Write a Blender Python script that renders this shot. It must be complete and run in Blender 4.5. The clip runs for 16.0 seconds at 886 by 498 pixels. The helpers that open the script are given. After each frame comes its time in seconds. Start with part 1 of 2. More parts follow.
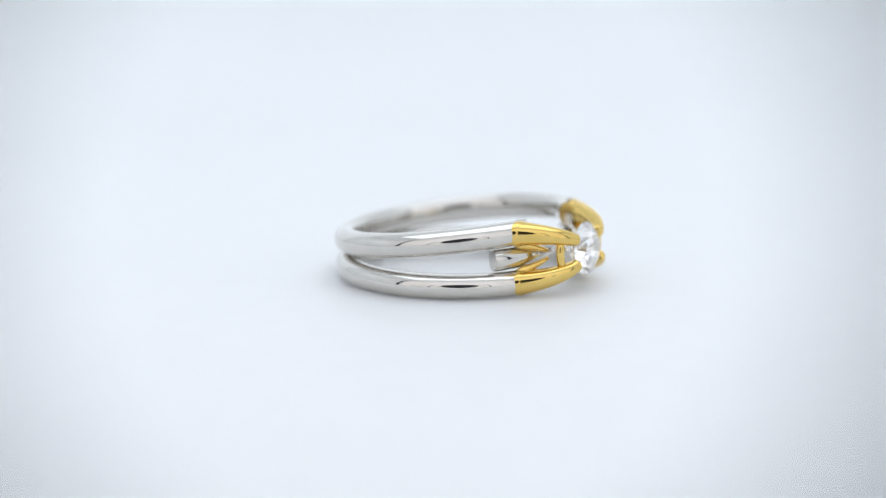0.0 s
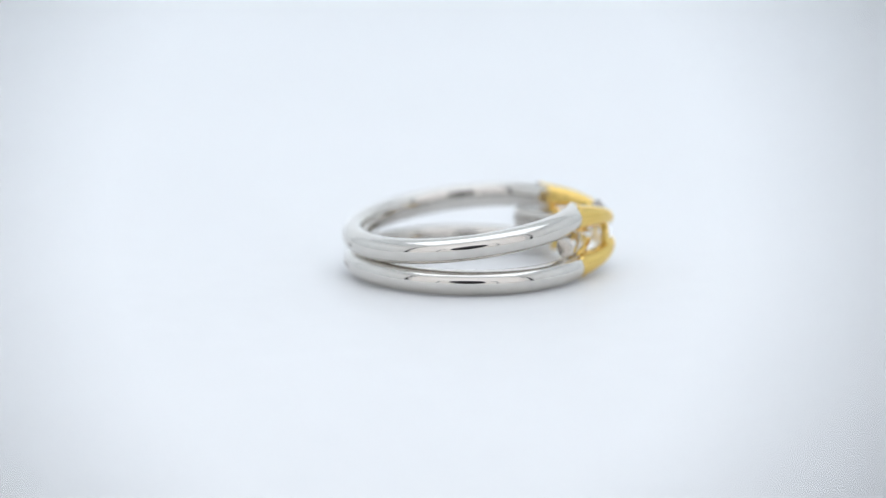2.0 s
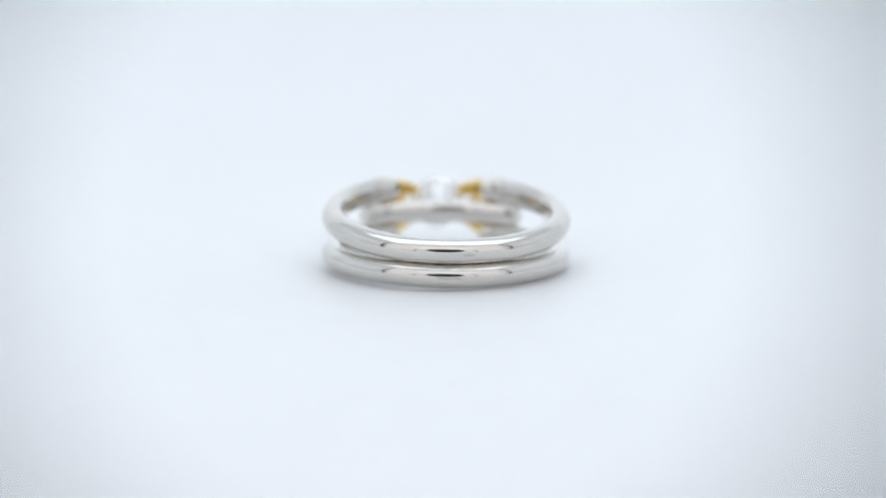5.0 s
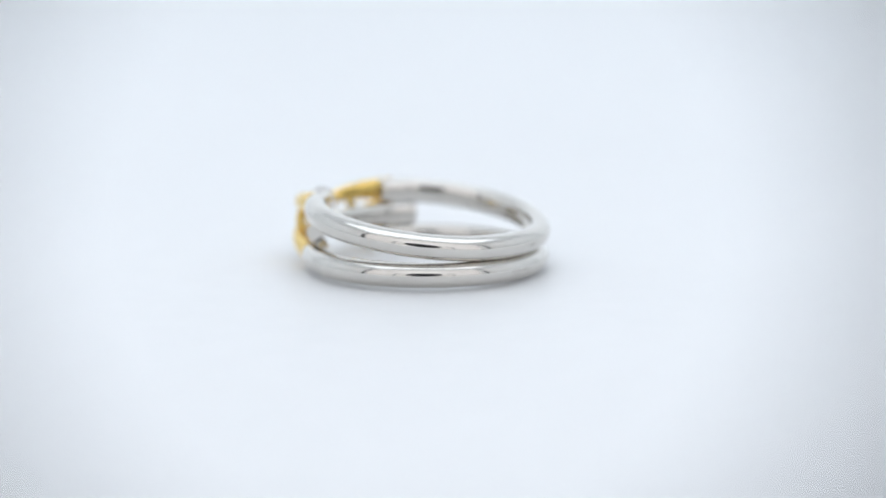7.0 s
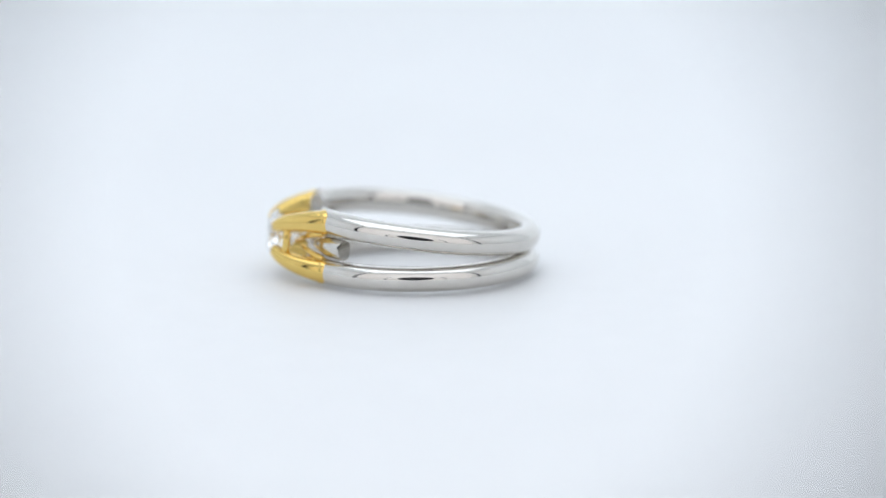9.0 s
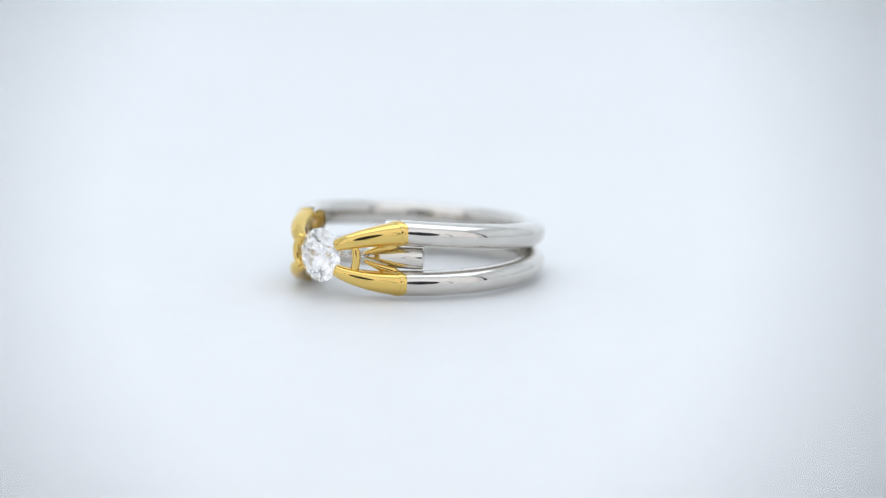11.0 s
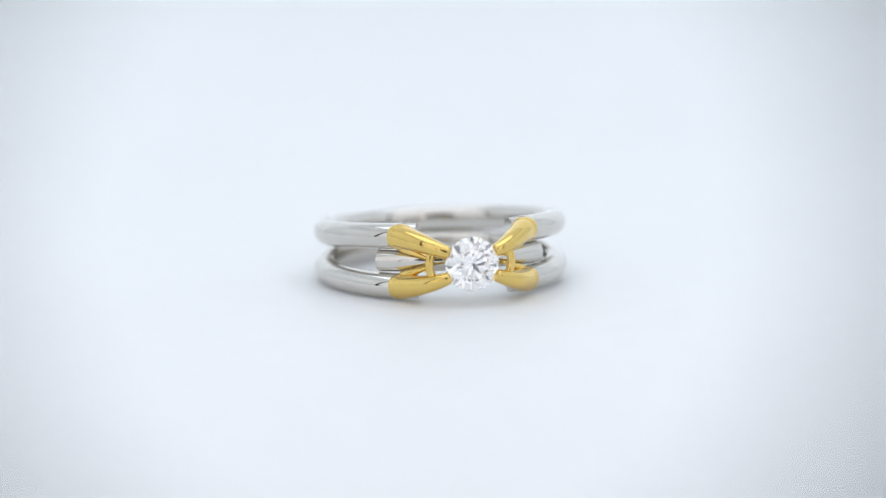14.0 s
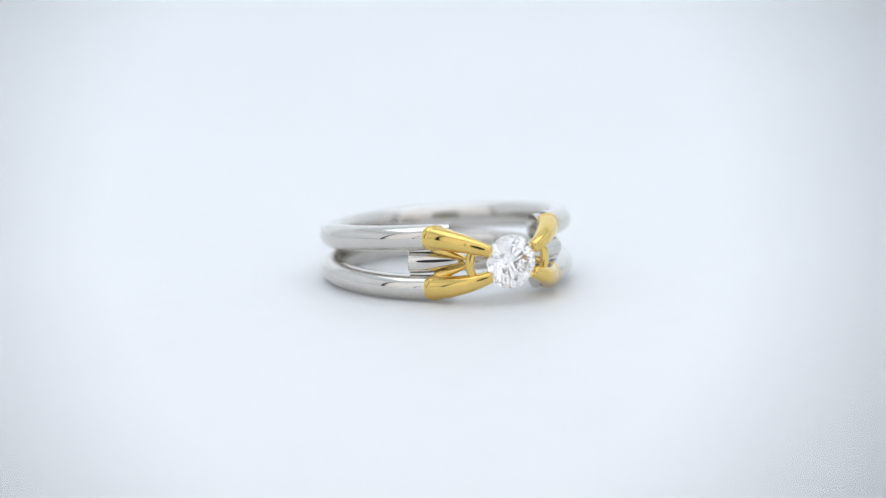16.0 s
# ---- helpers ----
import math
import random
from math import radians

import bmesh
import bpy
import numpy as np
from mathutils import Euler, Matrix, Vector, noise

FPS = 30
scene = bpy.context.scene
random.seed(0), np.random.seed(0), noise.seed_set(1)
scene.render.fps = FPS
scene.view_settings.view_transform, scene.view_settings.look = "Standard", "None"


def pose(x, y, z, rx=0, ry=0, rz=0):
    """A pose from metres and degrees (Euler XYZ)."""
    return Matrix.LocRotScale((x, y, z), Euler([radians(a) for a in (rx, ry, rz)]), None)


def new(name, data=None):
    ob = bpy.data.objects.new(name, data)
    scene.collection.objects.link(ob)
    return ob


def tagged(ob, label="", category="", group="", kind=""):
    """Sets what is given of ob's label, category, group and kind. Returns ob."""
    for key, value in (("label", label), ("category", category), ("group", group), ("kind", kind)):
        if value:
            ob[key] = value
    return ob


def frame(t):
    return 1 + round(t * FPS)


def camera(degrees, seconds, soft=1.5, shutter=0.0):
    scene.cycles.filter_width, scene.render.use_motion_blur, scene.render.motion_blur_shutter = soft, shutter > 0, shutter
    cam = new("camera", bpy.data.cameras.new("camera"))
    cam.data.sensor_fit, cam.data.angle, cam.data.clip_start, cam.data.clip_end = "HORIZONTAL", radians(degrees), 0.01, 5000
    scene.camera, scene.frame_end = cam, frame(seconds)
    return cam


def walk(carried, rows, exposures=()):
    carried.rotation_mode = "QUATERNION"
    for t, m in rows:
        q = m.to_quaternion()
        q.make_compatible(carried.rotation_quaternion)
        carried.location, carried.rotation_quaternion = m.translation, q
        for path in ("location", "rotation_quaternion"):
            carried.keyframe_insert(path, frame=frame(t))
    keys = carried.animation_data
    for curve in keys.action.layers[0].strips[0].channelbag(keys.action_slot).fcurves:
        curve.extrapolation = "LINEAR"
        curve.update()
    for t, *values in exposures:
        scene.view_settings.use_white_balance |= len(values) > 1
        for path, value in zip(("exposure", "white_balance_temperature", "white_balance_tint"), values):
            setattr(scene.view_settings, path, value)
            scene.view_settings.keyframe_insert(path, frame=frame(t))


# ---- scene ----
# ---- camera: fixed on a tripod, a long macro lens 0.3 m from the ring ----
cam = camera(14.0, 16.0, soft=1.3)
EYE = (0.0, -0.3015, 0.06174)
CAM_POSE = pose(*EYE, 90 - 11.204, 0.06, -0.042)
walk(cam, [(0.0, CAM_POSE), (16.0, CAM_POSE)], exposures=[(0.0, -0.04), (16.0, -0.04)])
cam.data.dof.use_dof = True
cam.data.dof.focus_distance = 0.2960
cam.data.dof.aperture_fstop = 13.0

# the stone turns light round many times before it leaves
scene.cycles.max_bounces, scene.cycles.glossy_bounces, scene.cycles.transmission_bounces = 32, 24, 24

MM = 0.001
RING_UNIT = 1.015 * MM

# ---- light: a white photo tent with a lamp panel under its roof ----
world = bpy.data.worlds.new("studio")
scene.world = world
world.use_nodes = True
world.node_tree.nodes["Background"].inputs[0].default_value = (0.75, 0.87, 1.0, 1)
world.node_tree.nodes["Background"].inputs[1].default_value = 0.05
ROOF_LAMP = 1.30
# glow and tints put into the tent cloth in place of outside lamps
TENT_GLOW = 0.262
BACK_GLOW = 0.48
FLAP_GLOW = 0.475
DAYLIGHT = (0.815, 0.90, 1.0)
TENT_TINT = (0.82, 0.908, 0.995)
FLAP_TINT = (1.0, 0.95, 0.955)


# ---- materials ----
def material(name, colour, rough=0.5, metal=0.0):
    m = bpy.data.materials.new(name)
    m.use_nodes = True
    b = m.node_tree.nodes["Principled BSDF"]
    b.inputs["Base Color"].default_value = (*colour, 1)
    b.inputs["Roughness"].default_value = rough
    b.inputs["Metallic"].default_value = metal
    return m


def grained(m, scale, low, high, rough_low, rough_high, bump=0.0, detail=4.0):
    """Two scales of variation in colour and gloss, and a fine relief."""
    n, link = m.node_tree.nodes, m.node_tree.links.new
    b = n["Principled BSDF"]
    co = n.new("ShaderNodeTexCoord")
    fine, broad = n.new("ShaderNodeTexNoise"), n.new("ShaderNodeTexNoise")
    fine.inputs["Scale"].default_value, fine.inputs["Detail"].default_value = scale, detail
    broad.inputs["Scale"].default_value, broad.inputs["Detail"].default_value = scale / 14, 2.0
    for t in (fine, broad):
        link(co.outputs["Object"], t.inputs["Vector"])
    mix = n.new("ShaderNodeMath")
    mix.operation = "MULTIPLY_ADD"
    mix.inputs[1].default_value = 0.45
    link(fine.outputs["Fac"], mix.inputs[0])
    half = n.new("ShaderNodeMath")
    half.operation = "MULTIPLY"
    half.inputs[1].default_value = 0.55
    link(broad.outputs["Fac"], half.inputs[0])
    link(half.outputs[0], mix.inputs[2])
    ramp = n.new("ShaderNodeValToRGB")
    ramp.color_ramp.elements[0].position, ramp.color_ramp.elements[1].position = 0.35, 0.65
    ramp.color_ramp.elements[0].color, ramp.color_ramp.elements[1].color = (*low, 1), (*high, 1)
    link(mix.outputs[0], ramp.inputs[0])
    link(ramp.outputs[0], b.inputs["Base Color"])
    rr = n.new("ShaderNodeMapRange")
    rr.inputs[1].default_value, rr.inputs[2].default_value = 0.35, 0.65
    rr.inputs[3].default_value, rr.inputs[4].default_value = rough_low, rough_high
    link(mix.outputs[0], rr.inputs[0])
    link(rr.outputs[0], b.inputs["Roughness"])
    if bump:
        bp = n.new("ShaderNodeBump")
        bp.inputs["Strength"].default_value, bp.inputs["Distance"].default_value = bump, 0.00002
        link(fine.outputs["Fac"], bp.inputs["Height"])
        link(bp.outputs[0], b.inputs["Normal"])
    return m


PLATINUM = grained(material("polished_white_gold", (0.8, 0.8, 0.79), 0.07, 1.0), 900, (0.635, 0.61, 0.57), (0.685, 0.66, 0.62), 0.015, 0.04)
GOLD = grained(material("polished_yellow_gold", (0.9, 0.66, 0.22), 0.08, 1.0), 900, (0.755, 0.53, 0.155), (0.815, 0.59, 0.195), 0.03, 0.06)
ETCH = grained(material("etched_metal", (0.45, 0.43, 0.4), 0.4, 1.0), 900, (0.38, 0.36, 0.33), (0.46, 0.44, 0.41), 0.25, 0.4)
TABLE = grained(material("white_acrylic", (0.8, 0.8, 0.8), 0.35), 300, (0.80, 0.80, 0.80), (0.83, 0.83, 0.83), 0.42, 0.52)
tb = TABLE.node_tree.nodes["Principled BSDF"]
# milky acrylic, in which light spreads a few millimetres
tb.inputs["Subsurface Weight"].default_value = 0.8
tb.inputs["Subsurface Radius"].default_value = (1.0, 1.0, 1.0)
tb.inputs["Subsurface Scale"].default_value = 0.005
CLOTH = grained(material("glowing_tent_cloth", (0.8, 0.8, 0.8), 0.9), 160, (0.77, 0.77, 0.77), (0.82, 0.82, 0.82), 0.85, 0.95, 0.3)
# thin white cloth; its emission is added, standing in for light from outside
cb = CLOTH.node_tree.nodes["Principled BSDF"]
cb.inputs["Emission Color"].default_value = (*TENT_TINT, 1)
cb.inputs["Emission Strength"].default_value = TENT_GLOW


def glowing_cloth(name, colour, strength):
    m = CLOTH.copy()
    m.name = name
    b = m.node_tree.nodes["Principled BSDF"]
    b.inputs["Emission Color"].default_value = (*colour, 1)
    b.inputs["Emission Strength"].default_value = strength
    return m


FLAP = glowing_cloth("glowing_flap_cloth", FLAP_TINT, FLAP_GLOW)
# stronger glow added to the unseen back wall, to brighten the far table
BACK = glowing_cloth("glowing_back_cloth", DAYLIGHT, BACK_GLOW)
GREY = grained(material("grey_aluminium", (0.4, 0.4, 0.4), 0.4, 1.0), 400, (0.34, 0.34, 0.35), (0.42, 0.42, 0.43), 0.35, 0.5)
BLACK = grained(material("black_plastic", (0.02, 0.02, 0.02), 0.5), 400, (0.015, 0.015, 0.016), (0.028, 0.028, 0.03), 0.4, 0.6, 0.2)
WHITE = grained(material("white_plastic", (0.8, 0.8, 0.8), 0.4), 300, (0.76, 0.76, 0.76), (0.8, 0.8, 0.8), 0.35, 0.5)

DIAMOND = bpy.data.materials.new("diamond")
DIAMOND.use_nodes = True
dn = DIAMOND.node_tree.nodes
dn.remove(dn["Principled BSDF"])
dg = dn.new("ShaderNodeBsdfGlass")
dg.inputs["IOR"].default_value, dg.inputs["Roughness"].default_value = 2.42, 0.0
dg.inputs["Color"].default_value = (1, 1, 1, 1)
DIAMOND.node_tree.links.new(dg.outputs[0], dn["Material Output"].inputs[0])


def glow(name, colour, strength):
    m = bpy.data.materials.new(name)
    m.use_nodes = True
    b = m.node_tree.nodes["Principled BSDF"]
    b.inputs["Base Color"].default_value = (0.8, 0.8, 0.8, 1)
    b.inputs["Emission Color"].default_value = (*colour, 1)
    b.inputs["Emission Strength"].default_value = strength
    return m


ROOF_GLOW = glow("roof_diffuser", DAYLIGHT, ROOF_LAMP)


# ---- mesh helpers ----
def part(name, bm, mat, parent=None, label="", smooth=True):
    """Links a bmesh as one mesh object under a thing or a part."""
    me = bpy.data.meshes.new(name)
    bmesh.ops.recalc_face_normals(bm, faces=bm.faces)
    bm.to_mesh(me)
    bm.free()
    me.materials.append(mat)
    for p in me.polygons:
        p.use_smooth = smooth
    ob = new(name, me)
    ob.parent = parent
    if label:
        tagged(ob, label)
    return ob


def sharp_ends(ob, degrees=40):
    """Keeps edges steeper than that crisp on a smooth mesh."""
    bm = bmesh.new()
    bm.from_mesh(ob.data)
    for e in bm.edges:
        if len(e.link_faces) == 2 and e.calc_face_angle() > radians(degrees):
            e.smooth = False
    bm.to_mesh(ob.data)
    bm.free()
    return ob


def box(bm, x0, x1, y0, y1, z0, z1, bevel=0.0):
    m = Matrix.Translation(((x0 + x1) / 2, (y0 + y1) / 2, (z0 + z1) / 2)) @ Matrix.Diagonal((x1 - x0, y1 - y0, z1 - z0, 1))
    made = bmesh.ops.create_cube(bm, size=1, matrix=m)
    if bevel:
        edges = list({e for v in made["verts"] for e in v.link_edges})
        bmesh.ops.bevel(bm, geom=edges, offset=bevel, segments=3, profile=0.5, affect="EDGES")
    return bm


def lathe(bm, profile, steps=96, m=Matrix()):
    """Turns (radius, height) pairs round the z axis; both ends close on the axis where the radius is nought."""
    rings = []
    for r, z in profile:
        if r == 0:
            rings.append([bm.verts.new(m @ Vector((0, 0, z)))])
        else:
            rings.append([bm.verts.new(m @ Vector((r * math.cos(math.tau * i / steps), r * math.sin(math.tau * i / steps), z))) for i in range(steps)])
    for a, b in zip(rings, rings[1:]):
        for i in range(steps):
            j = (i + 1) % steps
            if len(a) == 1:
                bm.faces.new((a[0], b[i], b[j]))
            elif len(b) == 1:
                bm.faces.new((a[i], b[0], a[j]))
            else:
                bm.faces.new((a[i], b[i], b[j], a[j]))
    return bm


def sweep(bm, places, outs, section, sizes, round_ends=(False, False), slants=(), blunt=0.9):
    """A rod through places. outs: the outward way at each place; section: (out, side) pairs of a unit outline;
    sizes: half extents (out, side) at each place. A round end closes like a bead. slants: how far the inner side is pushed ahead."""
    n = len(places)
    rings = []

    def ring(i, push=0.0, shrink=1.0):
        a, b = places[max(i - 1, 0)], places[min(i + 1, n - 1)]
        t = (b - a).normalized()
        o = (outs[i] - outs[i].dot(t) * t).normalized()
        s = t.cross(o)
        so, ss = sizes[i]
        return [bm.verts.new(RING_UNIT * (places[i] + t * (push + (slants[i] * (1 - u) if slants else 0)) + shrink * (u * so * o + v * ss * s))) for u, v in section]

    def bead(i, sign):
        depth = min(sizes[i]) * blunt
        out = [ring(i, sign * depth * math.sin(q), math.cos(q) ** blunt) for q in (0.3, 0.6, 0.9, 1.15, 1.35, 1.5)]
        return out if sign > 0 else out[::-1]

    if round_ends[0]:
        rings += bead(0, -1)
    rings += [ring(i) for i in range(n)]
    if round_ends[1]:
        rings += bead(n - 1, 1)
    k = len(section)
    for a, b in zip(rings, rings[1:]):
        for i in range(k):
            j = (i + 1) % k
            bm.faces.new((a[i], a[j], b[j], b[i]))
    bm.faces.new(rings[0][::-1])
    bm.faces.new(rings[-1])
    return bm


def outline(k, inner=1.0, inner_power=1.0, outer_power=1.0):
    """A unit outline, round outside; the inner half may be flatter."""
    out = []
    for i in range(k):
        u = math.tau * i / k
        c, s = math.cos(u), math.sin(u)
        s = math.copysign(abs(s) ** outer_power, s)
        c = abs(c) ** outer_power if c >= 0 else -inner * abs(c) ** inner_power
        out.append((c, s))
    return out


def bezier(p, n):
    out = []
    for i in range(n + 1):
        t = i / n
        a, b, c, d = (1 - t) ** 3, 3 * t * (1 - t) ** 2, 3 * t * t * (1 - t), t ** 3
        out.append(Vector([a * p[0][j] + b * p[1][j] + c * p[2][j] + d * p[3][j] for j in range(3)]))
    return out


# ---- the tent, closed round the camera ----
def tent():
    x, back, front, top, low = 0.56, 0.50, -0.41, 0.54, -0.014
    t = 0.004
    tagged(part("floor", box(bmesh.new(), -x, x, front, back, low - t, low), CLOTH), "glowing white cloth floor of the photo tent", "tent floor", kind="structure")
    tagged(part("wall_north", box(bmesh.new(), -x, x, back, back + t, low, top), BACK), "glowing white cloth back wall of the photo tent", "tent wall", kind="structure")
    tagged(part("wall_south", box(bmesh.new(), -x, x, front - t, front, low, top), FLAP), "glowing white cloth front flap of the photo tent", "tent wall", kind="structure")
    tagged(part("wall_east", box(bmesh.new(), x, x + t, front - t, back + t, low, top), CLOTH), "glowing white cloth side of the photo tent", "tent wall", kind="structure")
    tagged(part("wall_west", box(bmesh.new(), -x - t, -x, front - t, back + t, low, top), CLOTH), "glowing white cloth side of the photo tent", "tent wall", kind="structure")
    tagged(part("ceiling", box(bmesh.new(), -x - t, x + t, front - t, back + t, top, top + t), CLOTH), "glowing white cloth roof of the photo tent", "tent roof", kind="structure")


def lamp_panel(w, d):
    """A flat lamp with a glowing underside in a grey rim; two made-up dark posts, thickening downwards, give the
    ring its mirrored hooks.
    """
    thing = tagged(new("roof_lamp"), "wide white lamp panel under the tent roof, with dark front posts", "lamp")
    part("housing", box(bmesh.new(), -w / 2 - 0.010, w / 2 + 0.010, -d / 2 - 0.010, d / 2 + 0.010, 0.007, 0.022, 0.004), WHITE, thing)
    part("diffuser", box(bmesh.new(), -w / 2, w / 2, -d / 2, d / 2, 0.0, 0.006, 0.001), ROOF_GLOW, thing, "glowing white diffuser")
    bm = bmesh.new()
    for k in (-1, 1):
        box(bm, *sorted((k * w / 2, k * (w / 2 + 0.010))), -d / 2 - 0.010, d / 2 + 0.010, -0.003, 0.007)
        box(bm, -w / 2, w / 2, *sorted((k * d / 2, k * (d / 2 + 0.010))), -0.003, 0.007)
    part("rim", bm, GREY, thing, "grey metal rim")
    # made-up posts, placed and tapered to fit the hook reflections in the bands
    for side in (-1, 1):
        bm = bmesh.new()
        top, foot = Vector((side * w / 2, -d / 2 - 0.014, 0.004)), Vector((side * (w / 2 + 0.010), -d / 2 + 0.006, -0.514))
        rings = []
        for i in range(25):
            t = i / 24
            p = top.lerp(foot, t) + Vector((side * 0.006, 0, 0)) * math.sin(math.pi * t)
            r = 0.0032 + 0.0115 * t ** 1.2
            rings.append([bm.verts.new(p + r * Vector((math.cos(a), math.sin(a), 0))) for a in (math.tau * k / 16 for k in range(16))])
        for a, b in zip(rings, rings[1:]):
            for k in range(16):
                bm.faces.new((a[k], a[(k + 1) % 16], b[(k + 1) % 16], b[k]))
        bm.faces.new(rings[0])
        bm.faces.new(rings[-1])
        part("hook_post", bm, BLACK, thing, "tapered black post for the dark hooks mirrored in the ring")
    return thing


def mirrored_rod(side):
    """A bent grey rod, made up for a faint unknown mark mirrored beside the camera."""
    way = bezier([Vector((side * 0.212, 0, 0.0)), Vector((side * 0.216, 0, 0.09)), Vector((side * 0.205, 0, 0.15)), Vector((side * 0.165, 0, 0.165))], 16)
    bm = bmesh.new()
    rings = []
    for i, p in enumerate(way):
        t = (way[min(i + 1, 16)] - way[max(i - 1, 0)]).normalized()
        o = Vector((0, 1, 0))
        w = t.cross(o)
        rings.append([bm.verts.new(p + 0.006 * (math.cos(a) * o + math.sin(a) * w)) for a in (math.tau * k / 12 for k in range(12))])
    for a, b in zip(rings, rings[1:]):
        for k in range(12):
            bm.faces.new((a[k], a[(k + 1) % 12], b[(k + 1) % 12], b[k]))
    bm.faces.new(rings[0])
    bm.faces.new(rings[-1])
    thing = tagged(part("mirrored_rod", bm, GREY), "bent grey metal rod at the tent flap, for marks mirrored in the ring", "clamp", "clamps on the tent flap")
    thing.matrix_basis = pose(0, -0.402, -0.014)
    return thing


def turntable():
    thing = tagged(new("turntable"), "round white acrylic turntable with a satin top", "turntable")
    part("platter", lathe(bmesh.new(), [(0, -0.012), (0.238, -0.012), (0.24, -0.01), (0.24, -0.002), (0.238, 0), (0, 0)], 160), TABLE, thing)
    part("base", lathe(bmesh.new(), [(0, -0.014), (0.09, -0.014), (0.092, -0.0125), (0, -0.0118)], 96), BLACK, thing, "low black motor base")
    return thing


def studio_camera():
    thing = tagged(new("studio_camera"), "black camera with a macro lens that darkens the view's edges, mirrored in the metal", "camera")
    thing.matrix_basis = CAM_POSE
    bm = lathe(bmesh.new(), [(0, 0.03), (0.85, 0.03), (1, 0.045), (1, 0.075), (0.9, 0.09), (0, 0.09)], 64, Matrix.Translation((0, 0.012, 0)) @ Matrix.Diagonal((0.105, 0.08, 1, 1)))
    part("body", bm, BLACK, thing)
    # narrow front hole added before the eye, sized and offset to darken picture edges
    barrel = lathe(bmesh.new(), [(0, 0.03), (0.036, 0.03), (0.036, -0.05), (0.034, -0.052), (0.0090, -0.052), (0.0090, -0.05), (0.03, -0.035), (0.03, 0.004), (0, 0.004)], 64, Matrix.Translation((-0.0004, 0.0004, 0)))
    part("vignette_barrel", barrel, BLACK, thing)
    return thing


# ---- the ring, lying on its side; in its own space the stone faces -y; millimetres ----
BAND_R, ROUND = 9.5, 0.985
SEAM_AT, SPREAD, HALF, SLANT = {-1: 34.2, 1: 35.4}, 2.05, 1.04, 0.55


def band_height(phi):
    s = min(max((abs(phi) - 25) / 120, 0), 1)
    return HALF + (SPREAD - HALF) * (s * s * (3 - 2 * s) * 0.5 + s * 0.5)


def band(up, parent):
    bm = bmesh.new()
    places, outs, sizes = [], [], []
    n = 150
    for i in range(n + 1):
        phi = -(180 - SEAM_AT[-1]) + (360 - SEAM_AT[-1] - SEAM_AT[1]) * i / n
        q = radians(phi)
        places.append(Vector((BAND_R * math.sin(q), ROUND * BAND_R * math.cos(q), up * band_height(phi))))
        outs.append(Vector((math.sin(q), math.cos(q), 0)))
        sizes.append((1.0, HALF))
    slants = [0.0] * (n + 1)
    slants[0], slants[1], slants[-2], slants[-1] = -SLANT, -SLANT / 2, SLANT / 2, SLANT
    sweep(bm, places, outs, outline(44, 0.85, 0.6), sizes, (False, False), slants)
    for side in (-1, 1):
        places, outs, sizes = [], [], []
        for i in range(9):
            q = radians(180 - SEAM_AT[side] - 4 + i * 1.75)
            d = Vector((side * math.sin(q), math.cos(q), 0))
            places.append(d * (BAND_R - 0.42) + Vector((0, 0, up * SPREAD)))
            outs.append(d)
            sizes.append((0.62, 1.0))
        sweep(bm, places, outs, outline(28), sizes)
    return sharp_ends(part("band", bm, PLATINUM, parent, "polished white gold band"))


def prong(side, up, parent):
    a = radians(SEAM_AT[side])
    start = Vector((side * BAND_R * math.sin(a), -ROUND * BAND_R * math.cos(a), up * SPREAD))
    path = bezier([start, Vector((side * 4.6, -9.35, up * 2.0)), Vector((side * 3.5, -11.35, up * 1.62)), Vector((side * 2.05, -11.9, up * 1.05))], 28)
    outs, sizes, slants = [], [], []
    for i, p in enumerate(path):
        t = i / 28
        outs.append(Vector((p.x, p.y, 0)).normalized())
        s = 1 - t ** 1.25
        sizes.append((0.50 + 0.50 * s, 0.51 + 0.49 * s))
        slants.append(SLANT * max(0, 1 - i / 12))
    claw = sharp_ends(part("prong", sweep(bmesh.new(), path, outs, outline(36, 0.85, 0.7, 0.9), sizes, (False, True), slants, 0.55), GOLD, parent, "polished yellow gold prong"))
    # a low lip where the gold meets the white band
    lip = [(a * f, b * f) for (a, b), f in zip(sizes, (1.02, 1.055, 1.055, 1.02))]
    sharp_ends(part("lip", sweep(bmesh.new(), path[:4], outs[:4], outline(36, 0.85, 0.7, 0.9), lip, (False, False), slants[:4]), GOLD, claw, "raised gold lip at the seam"))
    return claw


def centre_bar(parent):
    places, outs, sizes = [], [], []
    for i in range(49):
        f = i / 24 - 1 if 1 < i < 47 else math.copysign((1.0, 0.992)[min(i, 48 - i)], i - 24)
        q = radians(45 * f)
        r = 8.75 + 0.55 * f * f
        places.append(Vector((r * math.sin(q), -r * math.cos(q), 0)))
        outs.append(Vector((math.sin(q), -math.cos(q), 0)))
        ease = min(i, 48 - i)
        k = (0.88, 0.985, 1.0)[min(ease, 2)]
        sizes.append((0.82 * k, 0.91 * k))
    return sharp_ends(part("centre_bar", sweep(bmesh.new(), places, outs, outline(32, 0.85, 0.7), sizes), PLATINUM, parent, "short white gold bar behind the stone"), 15)


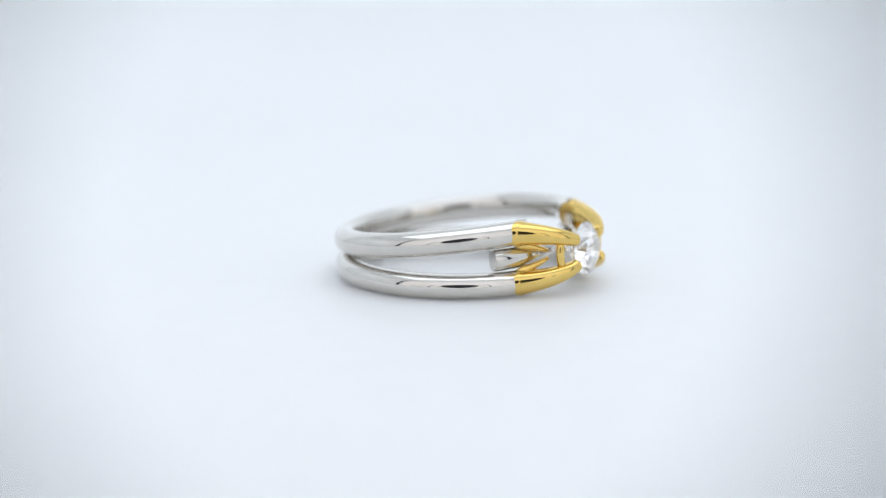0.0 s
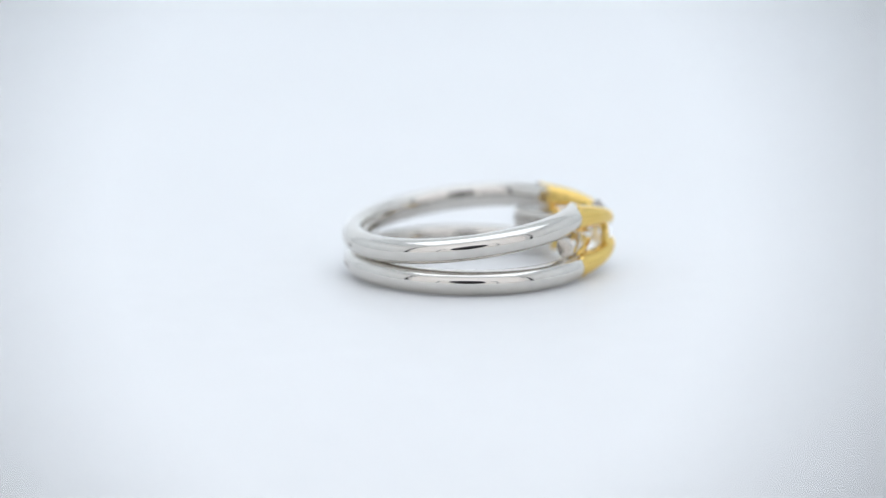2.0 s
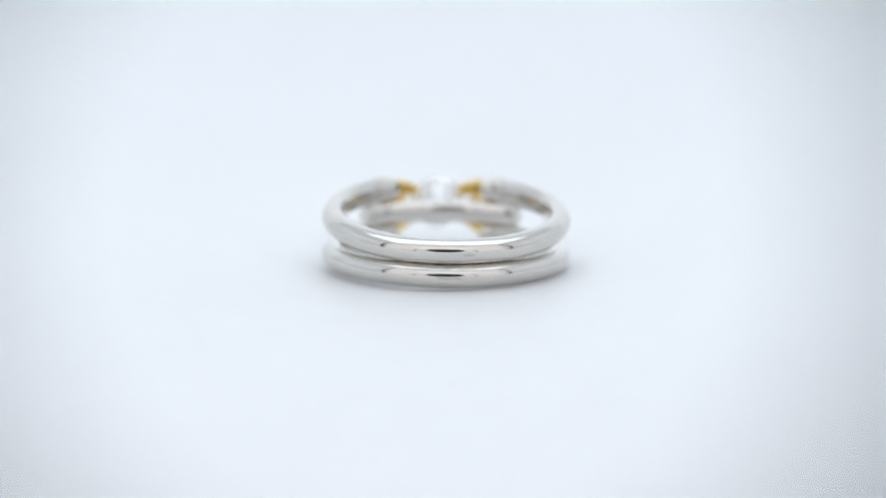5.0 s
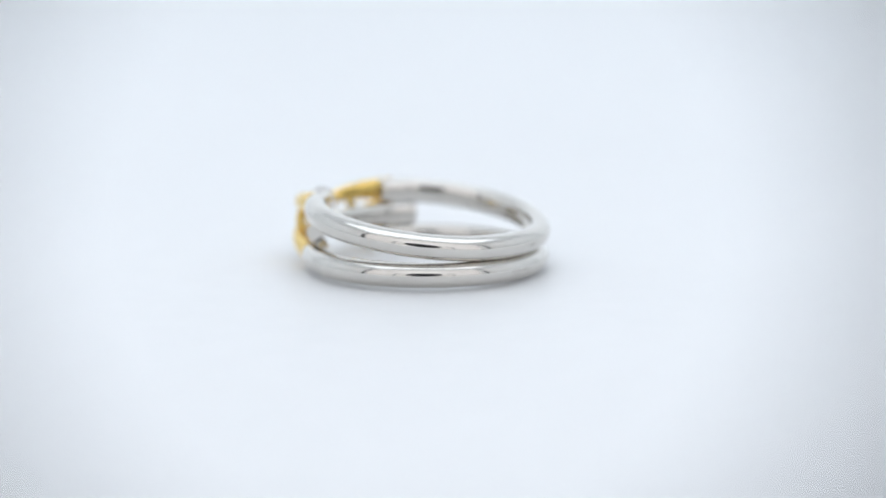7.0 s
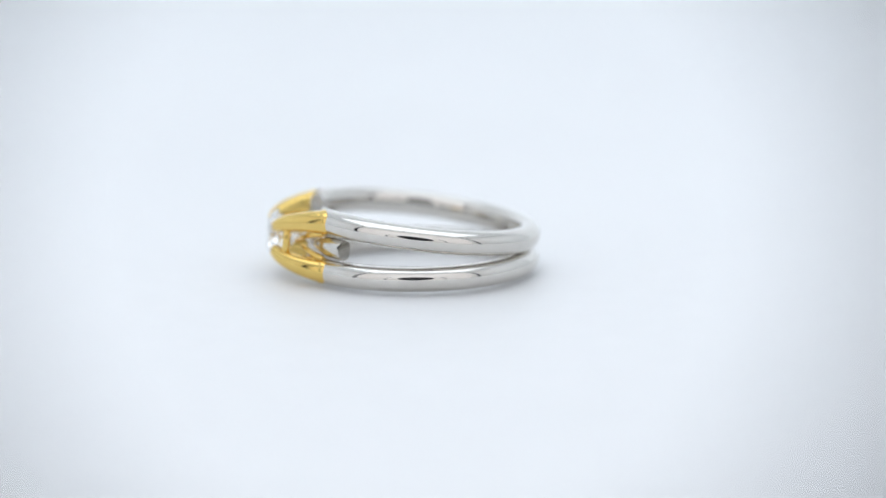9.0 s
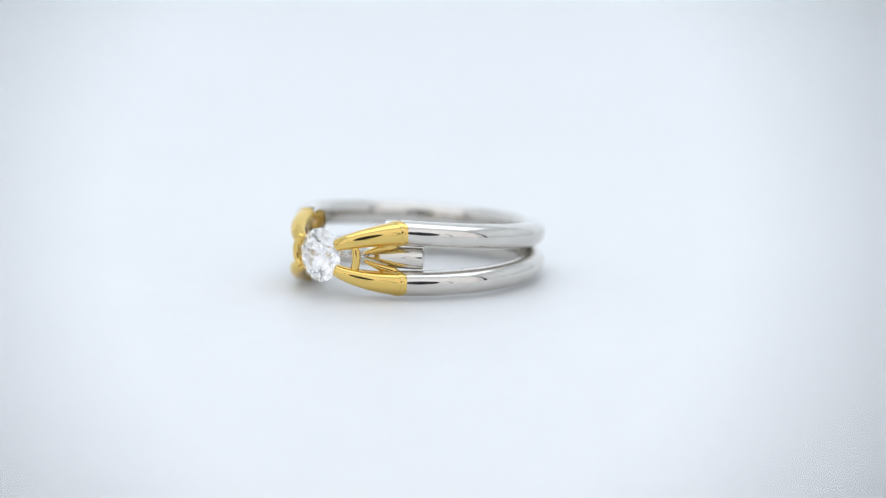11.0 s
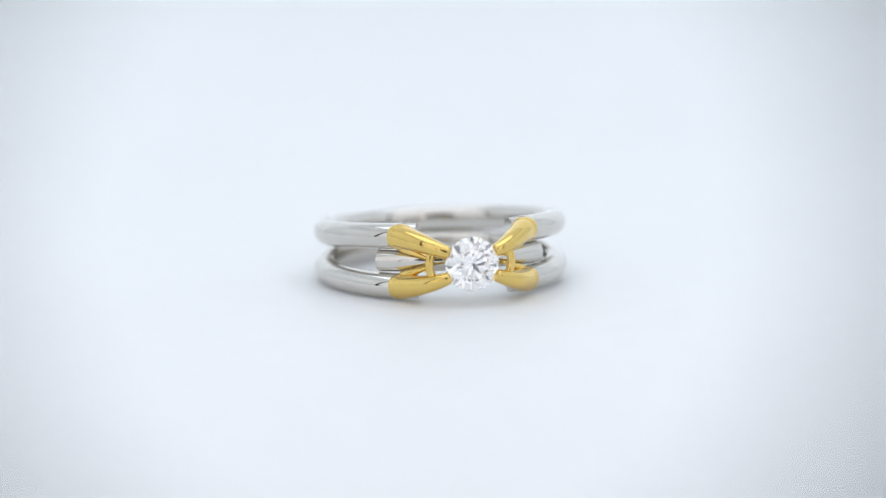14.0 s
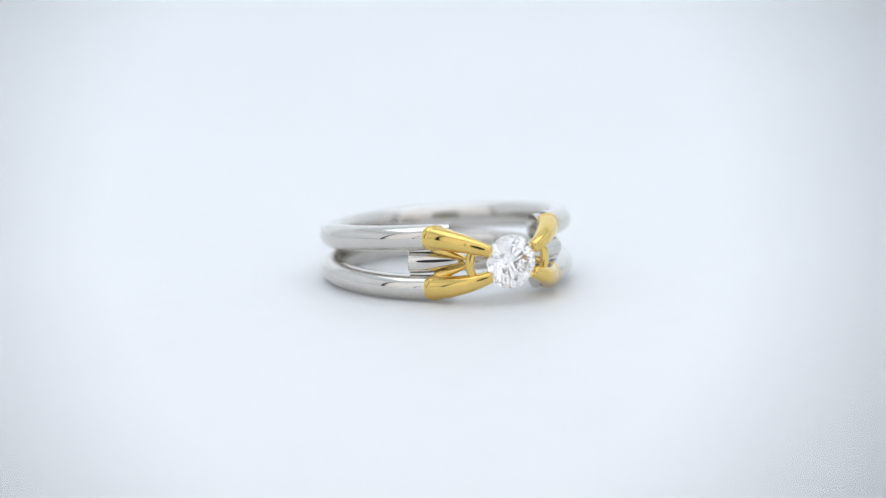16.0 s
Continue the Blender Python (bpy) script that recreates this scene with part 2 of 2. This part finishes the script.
def arch(side, parent):
    places = bezier([Vector((side * 2.75, -11.1, 1.4)), Vector((side * 3.6, -11.15, 0.75)), Vector((side * 3.6, -11.15, -0.75)), Vector((side * 2.75, -11.1, -1.4))], 18)
    outs = [Vector((side * 0.3, -1, 0)).normalized()] * 19
    return part("arch", sweep(bmesh.new(), places, outs, outline(20), [(0.34, 0.34)] * 19), GOLD, parent, "small yellow gold arch between two prongs")


def strut(side, up, parent):
    places = bezier([Vector((side * 5.25, -7.95, up * 1.3)), Vector((side * 4.85, -8.5, up * 1.02)), Vector((side * 4.1, -9.15, up * 0.82)), Vector((side * 3.15, -9.8, up * 0.34))], 12)
    outs = [Vector((p.x, p.y, 0)).normalized() for p in places]
    return part("strut", sweep(bmesh.new(), places, outs, outline(20), [(0.30 - 0.008 * i, (0.15 + 0.30 * (1 - i / 12) ** 0.85) * min(1, 0.55 + 0.15 * i)) for i in range(13)], (True, True)), GOLD, parent, "yellow gold strut down to the bar")


def diamond(parent):
    """A round brilliant: table, stars, kites and halves above the girdle, mains and halves below it."""
    r, bm = 2.22, bmesh.new()
    m = Matrix.Translation((0, -11.78 * RING_UNIT, 0)) @ Matrix.Rotation(radians(90), 4, "X") @ Matrix.Scale(r * RING_UNIT, 4)

    def at(angle, rad, z):
        return bm.verts.new(m @ Vector((rad * math.cos(radians(angle)), rad * math.sin(radians(angle)), z)))

    c22 = math.cos(radians(22.5))
    table = [at(45 * k, 0.57, 0.02 + 0.43 * 0.6745) for k in range(8)]
    star = [at(45 * k + 22.5, 0.80, 0.02 + (1 - 0.80 * c22) * 0.6745) for k in range(8)]
    high = [at(22.5 * k, 1, 0.02) for k in range(16)]
    low = [at(22.5 * k, 1, -0.02) for k in range(16)]
    mid = [at(45 * k + 22.5, 0.24, -0.02 - (1 - 0.24 * c22) * 0.862) for k in range(8)]
    culet = at(0, 0, -0.02 - 0.862)
    bm.faces.new(table)
    for k in range(8):
        n, a, b, c = (k + 1) % 8, 2 * k, 2 * k + 1, (2 * k + 2) % 16
        bm.faces.new((table[k], star[k], table[n]))
        bm.faces.new((table[k], star[k - 1], high[a], star[k]))
        bm.faces.new((star[k], high[a], high[b]))
        bm.faces.new((star[k], high[b], high[c]))
        bm.faces.new((mid[k], low[b], low[a]))
        bm.faces.new((mid[k], low[c], low[b]))
        bm.faces.new((low[a], mid[k - 1], culet, mid[k]))
    for k in range(16):
        bm.faces.new((high[k], low[k], low[(k + 1) % 16], high[(k + 1) % 16]))
    return part("diamond", bm, DIAMOND, parent, "clear round brilliant-cut diamond", smooth=False)


def engraving(angle, z, n, parent):
    """A row of tiny worn strokes on the outside of a band, too small to read."""
    bm = bmesh.new()
    for i in range(n):
        q = radians(angle + i * 0.9)
        d = Vector((math.sin(q), ROUND * math.cos(q), 0)).normalized()
        h = 0.08 + 0.11 * ((i * 7) % 5) / 5
        c = Vector((BAND_R * math.sin(q), ROUND * BAND_R * math.cos(q), 0)) + d * 0.985
        turn = Matrix.Rotation(math.atan2(d.y, d.x), 4, "Z")
        bmesh.ops.create_cube(bm, size=1, matrix=Matrix.Translation((c + Vector((0, 0, z))) * RING_UNIT) @ turn @ Matrix.Diagonal((0.044 * MM, 0.06 * MM, h * 2 * MM, 1)))
    return part("engraving", bm, ETCH, parent, "row of tiny engraved strokes")


def ring():
    thing = tagged(new("ring"), "two-tone gold ring with a round diamond, lying on its side", "ring")
    for up in (1, -1):
        band(up, thing)
        for side in (-1, 1):
            prong(side, up, thing)
            strut(side, up, thing)
    for side in (-1, 1):
        arch(side, thing)
    centre_bar(thing)
    diamond(thing)
    engraving(-3, -HALF + 0.05, 12, thing)
    engraving(-9, HALF - 0.05, 6, thing)
    return thing


tent()
lamp_panel(0.71, 0.39).matrix_basis = pose(0.02, -0.025, 0.50)
PLATTER = turntable()
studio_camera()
for side in (-1, 1):
    mirrored_rod(side)
RING = ring()

# turn of the platter: seconds, degrees
TURN = [(0.0, -298.49), (0.5, -289.72), (1.0, -279.12), (1.5, -267.27), (2.0, -254.62), (2.5, -241.54), (3.0, -228.27), (3.5, -215.02), (4.0, -201.90), (4.5, -189.00), (5.0, -176.37), (5.5, -164.01), (6.0, -151.92), (6.5, -140.09), (7.0, -128.50), (7.5, -117.12), (8.0, -105.94), (8.5, -94.94), (9.0, -84.13), (9.5, -73.49), (10.0, -63.06), (10.5, -52.83), (11.0, -42.83), (11.5, -33.07), (12.0, -23.56), (12.5, -14.28), (13.0, -5.20), (13.5, 3.74), (14.0, 12.65), (14.5, 21.71), (14.7, 25.42), (14.8, 26.3), (15.0, 26.3), (16.0, 26.3)]
OFF = pose(-0.546 * MM, -2.051 * MM, 2.80 * MM, -3.4, -0.85)


def motions():
    walk(PLATTER, [(t, pose(0, 0, 0, 0, 0, a)) for t, a in TURN])
    walk(RING, [(t, pose(0, 0, 0, 0, 0, a) @ OFF) for t, a in TURN])


motions()
